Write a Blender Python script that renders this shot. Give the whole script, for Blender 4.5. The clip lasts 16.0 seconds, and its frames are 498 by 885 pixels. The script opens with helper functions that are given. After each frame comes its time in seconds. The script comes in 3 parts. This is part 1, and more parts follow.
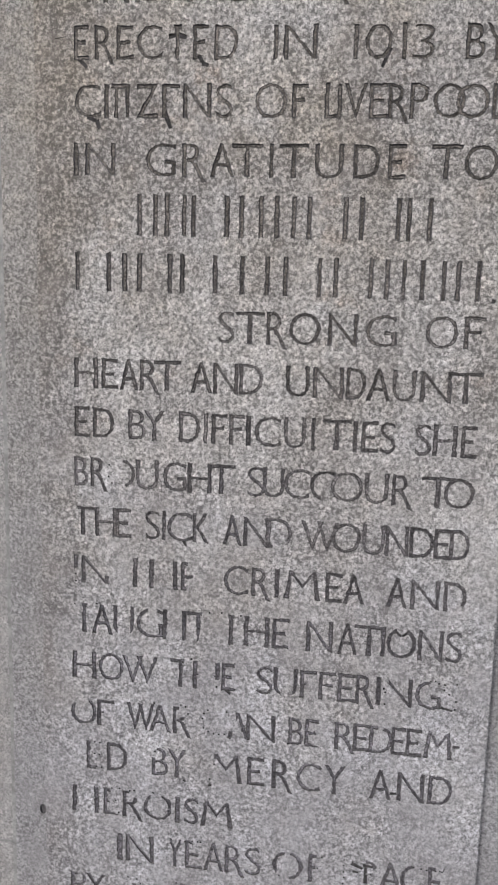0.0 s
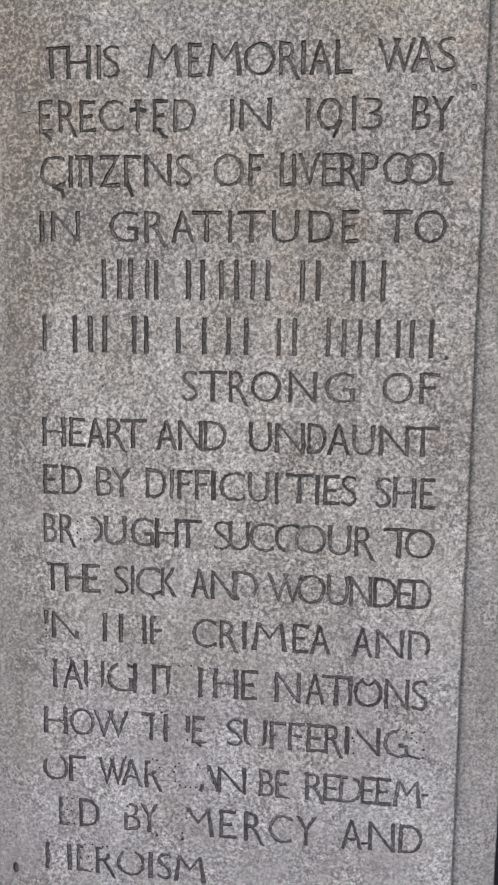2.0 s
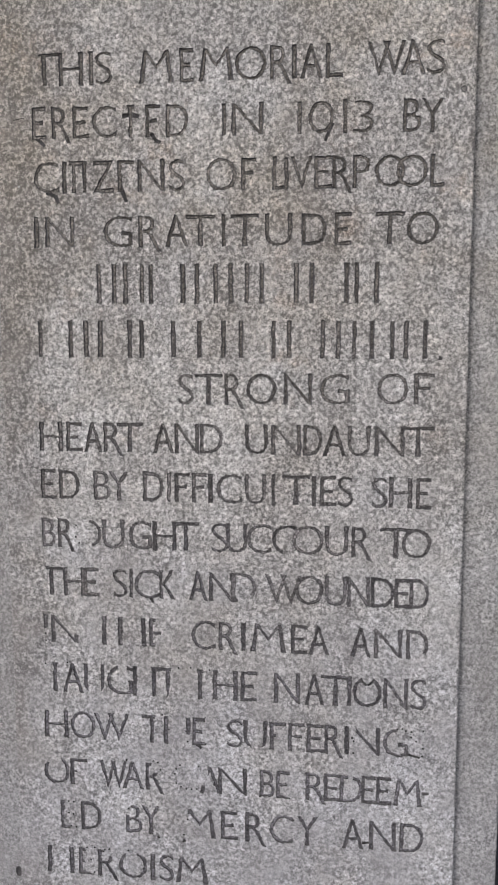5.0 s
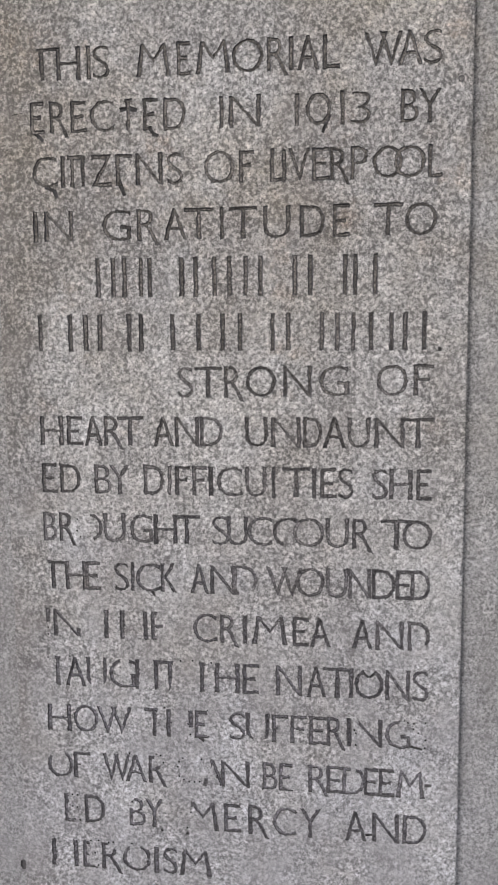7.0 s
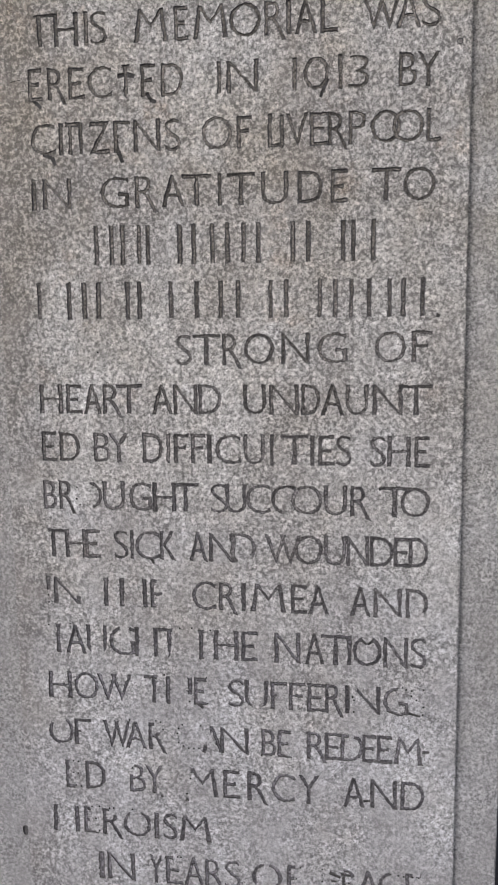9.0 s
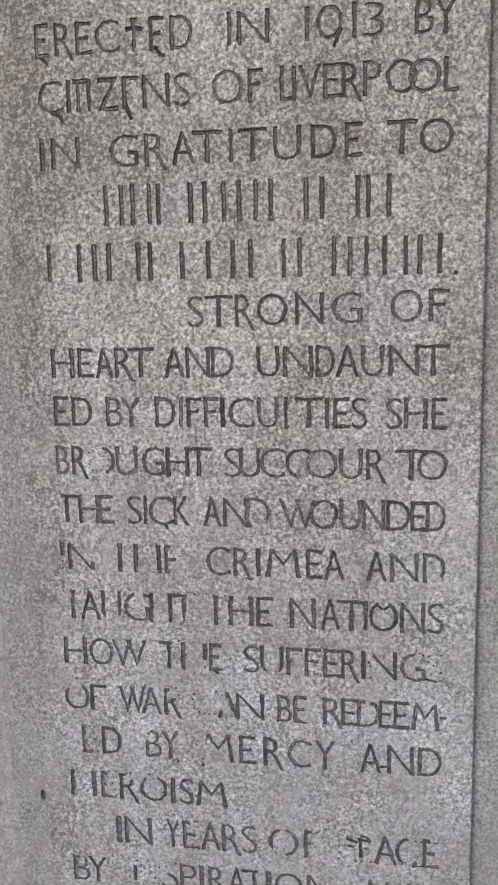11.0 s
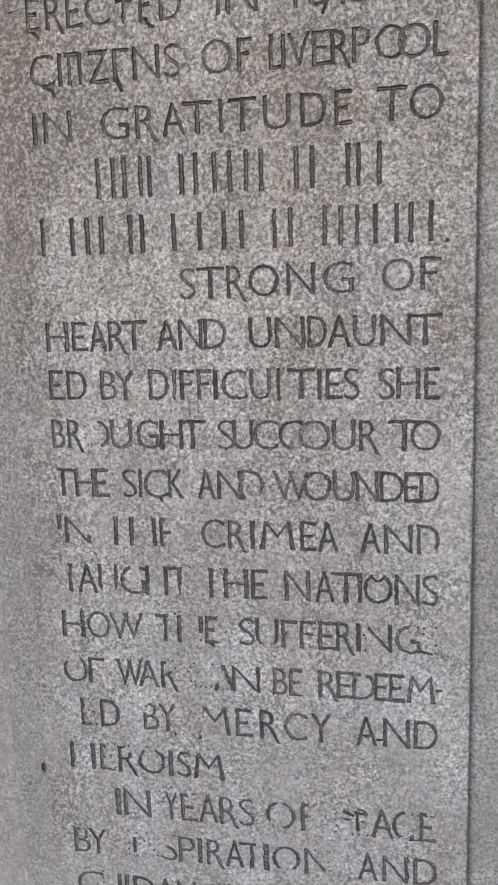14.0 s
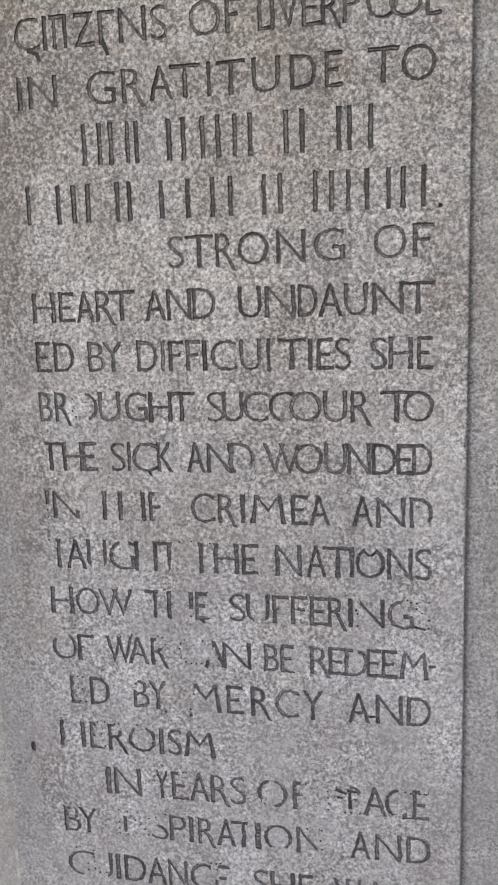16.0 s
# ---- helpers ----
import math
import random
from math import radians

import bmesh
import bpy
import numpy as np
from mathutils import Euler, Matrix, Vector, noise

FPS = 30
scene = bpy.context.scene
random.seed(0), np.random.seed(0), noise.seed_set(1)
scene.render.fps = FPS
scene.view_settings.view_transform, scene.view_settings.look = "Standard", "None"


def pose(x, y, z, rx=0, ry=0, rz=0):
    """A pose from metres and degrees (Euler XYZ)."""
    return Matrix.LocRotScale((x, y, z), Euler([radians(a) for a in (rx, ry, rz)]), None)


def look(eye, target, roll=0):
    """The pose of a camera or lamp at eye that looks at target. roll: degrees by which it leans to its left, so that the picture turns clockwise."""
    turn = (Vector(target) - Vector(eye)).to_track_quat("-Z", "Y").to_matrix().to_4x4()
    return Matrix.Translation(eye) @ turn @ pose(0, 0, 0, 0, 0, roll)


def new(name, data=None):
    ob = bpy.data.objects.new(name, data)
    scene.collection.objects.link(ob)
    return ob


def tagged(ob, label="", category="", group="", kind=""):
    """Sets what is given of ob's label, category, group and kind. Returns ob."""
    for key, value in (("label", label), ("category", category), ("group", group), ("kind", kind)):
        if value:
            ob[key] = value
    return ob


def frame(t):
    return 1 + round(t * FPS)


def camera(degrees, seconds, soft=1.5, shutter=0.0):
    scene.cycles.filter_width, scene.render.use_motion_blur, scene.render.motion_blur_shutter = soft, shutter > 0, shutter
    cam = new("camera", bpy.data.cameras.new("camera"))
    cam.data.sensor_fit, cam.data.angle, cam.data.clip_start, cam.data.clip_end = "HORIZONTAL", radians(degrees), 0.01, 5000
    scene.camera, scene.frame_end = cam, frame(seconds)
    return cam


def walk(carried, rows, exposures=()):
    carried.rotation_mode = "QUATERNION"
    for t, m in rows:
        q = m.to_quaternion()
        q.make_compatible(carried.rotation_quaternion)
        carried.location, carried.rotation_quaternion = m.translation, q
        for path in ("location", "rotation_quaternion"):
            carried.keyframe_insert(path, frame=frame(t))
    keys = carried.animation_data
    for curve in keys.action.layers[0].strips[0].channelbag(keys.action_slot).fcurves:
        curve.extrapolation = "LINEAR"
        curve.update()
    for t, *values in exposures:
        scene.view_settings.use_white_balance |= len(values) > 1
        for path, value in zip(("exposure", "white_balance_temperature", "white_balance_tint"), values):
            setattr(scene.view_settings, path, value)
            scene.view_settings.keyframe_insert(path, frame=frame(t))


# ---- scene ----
# ---- camera and walk ----
cam = camera(34.8, 16.0, soft=2.2)
PATH = [
    (0, (0.39, -1.076, 1.58), (0.129, 0.878, 1.242), 1.7),
    (0.5, (0.395, -1.081, 1.589), (0.133, 0.879, 1.285), 1.5),
    (1, (0.401, -1.083, 1.592), (0.155, 0.881, 1.306), 1.2),
    (1.5, (0.408, -1.092, 1.611), (0.171, 0.876, 1.344), 1.0),
    (2, (0.423, -1.094, 1.614), (0.192, 0.876, 1.361), 0.8),
    (2.5, (0.421, -1.096, 1.616), (0.194, 0.876, 1.37), 0.6),
    (3, (0.422, -1.099, 1.617), (0.194, 0.872, 1.373), 0.6),
    (3.5, (0.424, -1.092, 1.614), (0.195, 0.88, 1.37), 0.5),
    (4, (0.424, -1.1, 1.616), (0.196, 0.871, 1.37), 0.4),
    (6.5, (0.439, -1.095, 1.614), (0.196, 0.875, 1.363), -0.4),
    (7, (0.439, -1.099, 1.607), (0.19, 0.87, 1.355), -0.4),
    (7.5, (0.443, -1.1, 1.596), (0.186, 0.867, 1.342), -0.5),
    (8, (0.451, -1.109, 1.588), (0.19, 0.857, 1.329), -0.4),
    (8.5, (0.452, -1.105, 1.579), (0.189, 0.86, 1.313), -0.5),
    (9, (0.455, -1.103, 1.576), (0.183, 0.859, 1.299), -0.5),
    (11.5, (0.461, -1.087, 1.547), (0.135, 0.858, 1.209), -1.2),
    (12, (0.462, -1.09, 1.543), (0.128, 0.852, 1.202), -1.3),
    (12.5, (0.464, -1.098, 1.538), (0.107, 0.84, 1.199), -1.5),
    (13, (0.473, -1.096, 1.534), (0.105, 0.84, 1.194), -1.6),
    (13.5, (0.49, -1.092, 1.523), (0.118, 0.844, 1.185), -1.6),
    (14, (0.502, -1.087, 1.519), (0.126, 0.848, 1.179), -1.6),
    (14.5, (0.506, -1.082, 1.513), (0.129, 0.852, 1.169), -1.6),
    (15, (0.511, -1.074, 1.504), (0.136, 0.859, 1.156), -1.7),
    (15.5, (0.519, -1.071, 1.499), (0.141, 0.861, 1.147), -1.7),
    (16, (0.515, -1.07, 1.487), (0.134, 0.861, 1.129), -1.7),
]
EXPOSURES = [(0.0, 0.0), (16.0, 0.0)]
walk(cam, [(t, look(eye, target, roll)) for t, eye, target, roll in PATH], EXPOSURES)

# ---- light: an overcast sky with a soft, veiled sun from the upper left, behind the viewer ----
SUN_FROM = Vector((-0.55, -1.0, 0.9)).normalized()
world = bpy.data.worlds.new("overcast_sky")
scene.world = world
world.use_nodes = True
wt = world.node_tree
sky = wt.nodes.new("ShaderNodeTexSky")
sky.sky_type, sky.sun_disc = "NISHITA", False
sky.sun_elevation = math.asin(SUN_FROM.z)
sky.sun_rotation = math.atan2(SUN_FROM.x, SUN_FROM.y)
sky.dust_density, sky.ozone_density = 4.0, 0.6
veil = wt.nodes.new("ShaderNodeHueSaturation")
veil.inputs["Saturation"].default_value = 0.45
wt.links.new(sky.outputs["Color"], veil.inputs["Color"])
wt.links.new(veil.outputs["Color"], wt.nodes["Background"].inputs["Color"])
wt.nodes["Background"].inputs["Strength"].default_value = 0.095
sun_data = bpy.data.lights.new("sun", "SUN")
sun_data.energy, sun_data.angle, sun_data.color = 1.2, radians(25), (0.985, 0.985, 1.0)
sun = new("sun", sun_data)
sun.matrix_world = look(SUN_FROM * 20, (0, 0, 0))


# ---- materials ----
class Nodes:
    """A small wrapper to write node trees in few lines."""

    def __init__(self, name):
        self.mat = bpy.data.materials.new(name)
        self.mat.use_nodes = True
        self.tree = self.mat.node_tree
        self.bsdf = self.tree.nodes["Principled BSDF"]
        self.place = self.tree.nodes.new("ShaderNodeNewGeometry").outputs["Position"]

    def add(self, kind, **inputs):
        node = self.tree.nodes.new(kind)
        for key, value in inputs.items():
            self.put(node.inputs[key.replace("_", " ")], value)
        return node

    def put(self, socket, value):
        if isinstance(value, bpy.types.NodeSocket):
            self.tree.links.new(value, socket)
        else:
            socket.default_value = value

    def scaled(self, sx, sy, sz):
        node = self.add("ShaderNodeMapping", Vector=self.place)
        node.inputs["Scale"].default_value = (sx, sy, sz)
        return node.outputs["Vector"]

    def noise(self, scale, detail=4, rough=0.6, place=None):
        return self.add("ShaderNodeTexNoise", Vector=place or self.place, Scale=scale, Detail=detail,
                        Roughness=rough).outputs["Fac"]

    def cells(self, scale, place=None):
        return self.add("ShaderNodeTexVoronoi", Vector=place or self.place, Scale=scale)

    def ramp(self, fac, *stops):
        node = self.add("ShaderNodeValToRGB", Fac=fac)
        while len(node.color_ramp.elements) < len(stops):
            node.color_ramp.elements.new(0.5)
        for e, (p, c) in zip(node.color_ramp.elements, stops):
            e.position = p
            e.color = (c, c, c, 1) if isinstance(c, (int, float)) else (*c, 1)
        return node.outputs["Color"]

    def mix(self, fac, a, b, blend="MIX"):
        node = self.tree.nodes.new("ShaderNodeMix")
        node.data_type, node.blend_type = "RGBA", blend
        for i, v in ((0, fac), (6, a), (7, b)):
            self.put(node.inputs[i], v if isinstance(v, (bpy.types.NodeSocket, float, int)) else (*v, 1))
        return node.outputs[2]

    def math(self, operation, *values):
        node = self.tree.nodes.new("ShaderNodeMath")
        node.operation = operation
        for k, v in enumerate(values):
            self.put(node.inputs[k], v)
        return node.outputs[0]

    def bump(self, height, distance, strength=1.0, under=None):
        node = self.add("ShaderNodeBump", Height=height, Distance=distance, Strength=strength)
        if under:
            self.put(node.inputs["Normal"], under)
        return node.outputs["Normal"]

    def done(self, color, rough, normal=None):
        self.put(self.bsdf.inputs["Base Color"], color)
        self.put(self.bsdf.inputs["Roughness"], rough)
        if normal:
            self.put(self.bsdf.inputs["Normal"], normal)
        return self.mat


def granite(name, light=1.0, contrast=1.0, stains=1.0, fine=1.0, soot_and_tint=0.0):
    """Weathered silver-grey granite: pale crystals with dark dirt in the pits between them, thicker where the stone is dirtier."""
    n = Nodes(name)
    warp = n.add("ShaderNodeVectorMath", Vector=n.add("ShaderNodeTexNoise", Vector=n.place, Scale=260.0, Detail=2).outputs["Color"])
    warp.operation = "SCALE"
    warp.inputs["Scale"].default_value = 0.007
    bent = n.add("ShaderNodeVectorMath")
    n.put(bent.inputs[0], n.place)
    n.put(bent.inputs[1], warp.outputs["Vector"])
    bent = bent.outputs["Vector"]
    shifted = n.add("ShaderNodeVectorMath", Vector=n.place)
    shifted.inputs[1].default_value = (3.7, 1.9, 8.3)
    shifted = shifted.outputs["Vector"]
    axes = n.add("ShaderNodeSeparateXYZ", Vector=n.place)
    ragged = n.noise(7.0, 6, 0.68)
    # how dirty the stone is, 0 to about 1: soft patches and runs, on the tablet also along one arris; raised towards
    # its top
    dirt = n.math("MULTIPLY", n.ramp(n.noise(6.5, 6, 0.68, n.scaled(1.0, 1.0, 0.75)), (0.38, 0.0), (0.66, 1.0)), 0.75 * stains)
    run = n.ramp(n.noise(15.0, 5, 0.65, n.scaled(1.0, 1.0, 0.2)), (0.5, 0.0), (0.72, 1.0))
    dirt = n.math("MULTIPLY_ADD", run, 0.3 * stains, dirt)
    upper_tone = 0.0
    if soot_and_tint:
        # darker and browner with height, with a ragged limit
        height = n.math("MULTIPLY_ADD", axes.outputs["Z"], 0.9, -1.45)
        upper_tone = n.ramp(n.math("MULTIPLY_ADD", ragged, 1.3, height), (0.3, 0.0), (1.05, 1.0))
        dirt = n.math("MULTIPLY_ADD", upper_tone, 0.30 * soot_and_tint, dirt)
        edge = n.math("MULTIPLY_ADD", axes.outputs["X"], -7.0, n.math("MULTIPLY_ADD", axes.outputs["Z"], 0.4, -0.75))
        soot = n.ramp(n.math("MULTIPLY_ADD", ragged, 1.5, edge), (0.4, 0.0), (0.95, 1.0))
        dirt = n.math("MULTIPLY_ADD", soot, 0.55 * soot_and_tint, dirt)
    # crystals and pits
    body = n.noise(208.0 * fine, 3, 0.70, bent)
    level = n.math("MULTIPLY_ADD", dirt, -0.075, n.math("ADD", body, 0.024))
    grain = n.ramp(level, (0.36, 0.165), (0.43, 0.262), (0.475, 0.405), (0.55, 0.55), (0.64, 0.78))
    crystal = n.cells(290.0 * fine, bent).outputs["Color"]
    grain = n.mix(0.75, grain, n.ramp(crystal, (0.0, 0.78), (1.0, 1.22)), "MULTIPLY")
    fleck = n.ramp(n.noise(340.0 * fine, 2, 0.55, shifted), (0.36, 1.0), (0.41, 0.0))
    grain = n.mix(n.mix(0.8, (0, 0, 0), fleck), grain, (0.10, 0.097, 0.095))
    # some parts are rubbed smooth, the lower ones more
    rubbed = n.math("MULTIPLY_ADD", axes.outputs["Z"], 0.16, n.math("ADD", n.noise(14.0, 5, 0.65, shifted), -0.20))
    crisp = n.ramp(rubbed, (0.33, 0.46 * contrast), (0.56, min(1.0, 1.05 * contrast)))
    grain = n.mix(crisp, (0.375, 0.37, 0.37), grain)
    grit = n.noise(620.0, 2, 0.6)
    grain = n.mix(0.6 * contrast, grain, n.ramp(grit, (0.32, 0.74), (0.68, 1.26)), "MULTIPLY")
    clump = n.noise(48.0, 5, 0.68)
    grain = n.mix(0.6, grain, n.ramp(clump, (0.3, 0.74), (0.7, 1.26)), "MULTIPLY")
    spot = n.cells(75.0, bent)
    big = n.ramp(spot.outputs["Distance"], (0.12, 1.0), (0.2, 0.0))
    rare = n.ramp(spot.outputs["Color"], (0.92, 0.0), (0.94, 1.0))
    grain = n.mix(n.mix(1.0, big, rare, "MULTIPLY"), grain, (0.74, 0.73, 0.73))
    # colour of the stains: brown dirt, ochre towards the top, pale bloom; also a painted skylight tint below
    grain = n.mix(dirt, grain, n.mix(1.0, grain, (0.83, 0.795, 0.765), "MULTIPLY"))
    if soot_and_tint:
        ochre = n.ramp(n.noise(5.0, 6, 0.7, shifted), (0.42, 0.0), (0.62, 1.0))
        ochre = n.mix(1.0, upper_tone, ochre, "MULTIPLY")
        grain = n.mix(ochre, grain, n.mix(1.0, grain, (1.0, 0.945, 0.845), "MULTIPLY"))
        # blue of the skylight put into the stone's colour, stronger towards the bottom
        depth = n.math("MULTIPLY_ADD", axes.outputs["Z"], -0.7, 0.95)
        sky_tint = n.ramp(n.math("MULTIPLY_ADD", n.noise(8.0, 5, 0.65, shifted), 1.0, depth), (0.45, 0.0), (0.85, 1.0))
        grain = n.mix(n.mix(min(1.0, 2.5 * soot_and_tint), (0, 0, 0), sky_tint), grain, n.mix(1.0, grain, (0.925, 0.942, 1.0), "MULTIPLY"))
    rust = n.ramp(n.noise(11.0, 6, 0.72, shifted), (0.58, 0.0), (0.72, 1.0))
    rust = n.math("MULTIPLY", rust, n.math("MULTIPLY_ADD", upper_tone, 0.8, 0.2))
    grain = n.mix(n.mix(stains, (0, 0, 0), rust), grain, n.mix(1.0, grain, (1.0, 0.87, 0.77), "MULTIPLY"))
    bloom = n.ramp(n.noise(9.0, 6, 0.7), (0.58, 0.0), (0.72, 1.0))
    grain = n.mix(n.mix(0.5 * stains, (0, 0, 0), bloom), grain, n.mix(1.0, grain, (1.28, 1.28, 1.31), "MULTIPLY"))
    color = n.mix(1.0, grain, (1.065 * light, 1.047 * light, 1.065 * light), "MULTIPLY")
    coarse = n.bump(n.noise(110.0, 3, 0.6), 0.0014, 0.6)
    normal = n.bump(body, 0.0016, 0.7, coarse)
    return n.done(color, n.ramp(crystal, (0.0, 0.6), (1.0, 0.85)), normal)


def lead():
    """Old grey lead, dull, pitted and crusted with grit; browner towards the top, with a skylight tint painted in
    below.
    """
    n = Nodes("weathered_lead")
    tone = n.ramp(n.noise(300.0, 4, 0.7), (0.36, 0.042), (0.47, 0.107), (0.57, 0.18), (0.70, 0.33))
    tone = n.mix(0.8, tone, n.ramp(n.noise(34.0, 4, 0.65), (0.34, 0.6), (0.66, 1.4)), "MULTIPLY")
    each = n.ramp(n.add("ShaderNodeObjectInfo").outputs["Random"], (0.0, 0.7), (1.0, 1.25))
    tone = n.mix(1.0, tone, each, "MULTIPLY")
    high = n.math("MULTIPLY_ADD", n.add("ShaderNodeSeparateXYZ", Vector=n.place).outputs["Z"], 0.9, -1.3)
    upper_brown = n.ramp(n.math("MULTIPLY_ADD", n.noise(7.0, 5, 0.65), 1.0, high), (0.15, 0.0), (0.75, 1.0))
    tone = n.mix(1.0, tone, n.mix(upper_brown, (1.0, 0.955, 1.09), (1.07, 0.97, 0.90)), "MULTIPLY")
    return n.done(tone, 0.75, n.bump(n.noise(300.0, 4, 0.7), 0.0014, 0.9))


def mottled(name, low, high):
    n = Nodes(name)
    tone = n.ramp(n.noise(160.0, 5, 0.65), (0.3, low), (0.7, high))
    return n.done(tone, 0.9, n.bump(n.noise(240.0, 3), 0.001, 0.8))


def asphalt():
    n = Nodes("damp_asphalt")
    tone = n.ramp(n.cells(160.0).outputs["Color"], (0.0, (0.022, 0.023, 0.027)), (1.0, (0.065, 0.066, 0.072)))
    tone = n.mix(0.7, tone, n.ramp(n.noise(1.2, 5), (0.3, 0.7), (0.7, 1.3)), "MULTIPLY")
    return n.done(tone, 0.8, n.bump(n.noise(220.0), 0.003))


def mortar():
    """Stone-coloured pointing with a few white, limy runs."""
    n = Nodes("lime_mortar")
    tone = n.ramp(n.noise(90.0, 5, 0.7), (0.35, 0.24), (0.65, 0.42))
    limy = n.ramp(n.noise(13.0, 5, 0.7, n.scaled(1.0, 1.0, 0.6)), (0.55, 0.0), (0.63, 1.0))
    return n.done(n.mix(limy, tone, (0.54, 0.53, 0.52)), 0.9, n.bump(n.noise(300.0, 3), 0.001))


TABLET_STONE = granite("pale_speckled_granite", soot_and_tint=1.0)
PIER_STONE = granite("grey_granite", 0.825, 0.8, 0.5, 1.05, 0.3)
ASHLAR_STONE = granite("rubbed_granite", 0.86, 0.65, 0.6, 1.1)
LEAD, ASPHALT, MORTAR = lead(), asphalt(), mortar()
# beds of the sunk marks: gouges dark grey, drill holes nearly black
GOUGE_DARK = mottled("dark_gouge_bed", (0.025, 0.024, 0.025), (0.11, 0.105, 0.11))
FRESH = mottled("fresh_broken_granite", 0.42, 0.75)
HOLE_BLACK, GROOVE = mottled("near_black_bed", 0.02, 0.05), mottled("dirty_cut_stone", (0.060, 0.057, 0.062), (0.18, 0.171, 0.182))

# ---- building helpers ----
def mesh_object(name, verts, faces, material, parent=None, label=""):
    me = bpy.data.meshes.new(name)
    me.from_pydata([tuple(v) for v in verts], [], faces)
    me.materials.append(material)
    me.update()
    ob = new(name, me)
    if parent:
        ob.parent = parent
    return tagged(ob, label)


def part(name, bm, material, parent, label=""):
    me = bpy.data.meshes.new(name)
    bm.to_mesh(me)
    bm.free()
    me.materials.append(material)
    ob = new(name, me)
    if parent:
        ob.parent = parent
    return tagged(ob, label)


def block(x0, x1, y0, y1, z0, z1, bevel=0.004, seed=0):
    """A dressed stone block with softened, slightly uneven arrises, as a bmesh."""
    bm = bmesh.new()
    bmesh.ops.create_cube(bm, size=1.0)
    for v in bm.verts:
        v.co = Vector(((x0 + x1) / 2 + v.co.x * (x1 - x0), (y0 + y1) / 2 + v.co.y * (y1 - y0),
                       (z0 + z1) / 2 + v.co.z * (z1 - z0)))
    bmesh.ops.bevel(bm, geom=bm.edges[:], offset=bevel, segments=2, profile=0.6, affect="EDGES")
    return bm


# ---- letter shapes, from the built-in font ----
STROKE = 0.100          # width of the cut level strokes as a share of the capital height
SWELL = 0.014           # by which upright strokes are wider on either side
INLAY = 0.052           # width of the lead left in them
GLYPHS = {}


def raw_glyph(char, offset):
    """Triangles of one character in em units: vertices (x, z) and faces."""
    key = (char, round(offset, 3))
    if key not in GLYPHS:
        cu = bpy.data.curves.new("letter_outline", "FONT")
        cu.body, cu.resolution_u, cu.offset = char, 4, key[1]
        ob = new("letter_outline", cu)
        bpy.context.view_layer.update()
        me = bpy.data.meshes.new_from_object(ob.evaluated_get(bpy.context.evaluated_depsgraph_get()))
        GLYPHS[key] = ([(v.co.x, v.co.y) for v in me.vertices], [tuple(p.vertices) for p in me.polygons])
        bpy.data.objects.remove(ob)
        bpy.data.meshes.remove(me)
        bpy.data.curves.remove(cu)
    return GLYPHS[key]


CAP = max(z for x, z in raw_glyph("H", 0)[0])
STEM = max(x for x, z in raw_glyph("I", 0)[0]) - min(x for x, z in raw_glyph("I", 0)[0])


def flare(bm, reach):
    """Push the outer corners of the strokes out a little, as a chisel leaves them."""
    moves = []
    for v in bm.verts:
        rim = [e for e in v.link_edges if e.is_boundary]
        if len(rim) == 2 and sum(q.calc_angle() for q in v.link_loops) < 2.0:
            a, b = (e.other_vert(v).co - v.co for e in rim)
            moves.append((v, -(a.normalized() + b.normalized()).normalized() * reach))
    for v, d in moves:
        v.co += d


def swell(bm, reach):
    """Widen the upright strokes: move the outline sideways only."""
    push = {}
    for e in bm.edges:
        if e.is_boundary:
            a, b = e.verts
            side = Vector((b.co.z - a.co.z, 0, a.co.x - b.co.x)).normalized()
            if side.dot(e.link_faces[0].calc_center_median() - a.co) > 0:
                side = -side
            for v in e.verts:
                push.setdefault(v, []).append(side)
    for v, sides in push.items():
        v.co.x += reach * max(-1.0, min(1.0, sum(q.x for q in sides)))


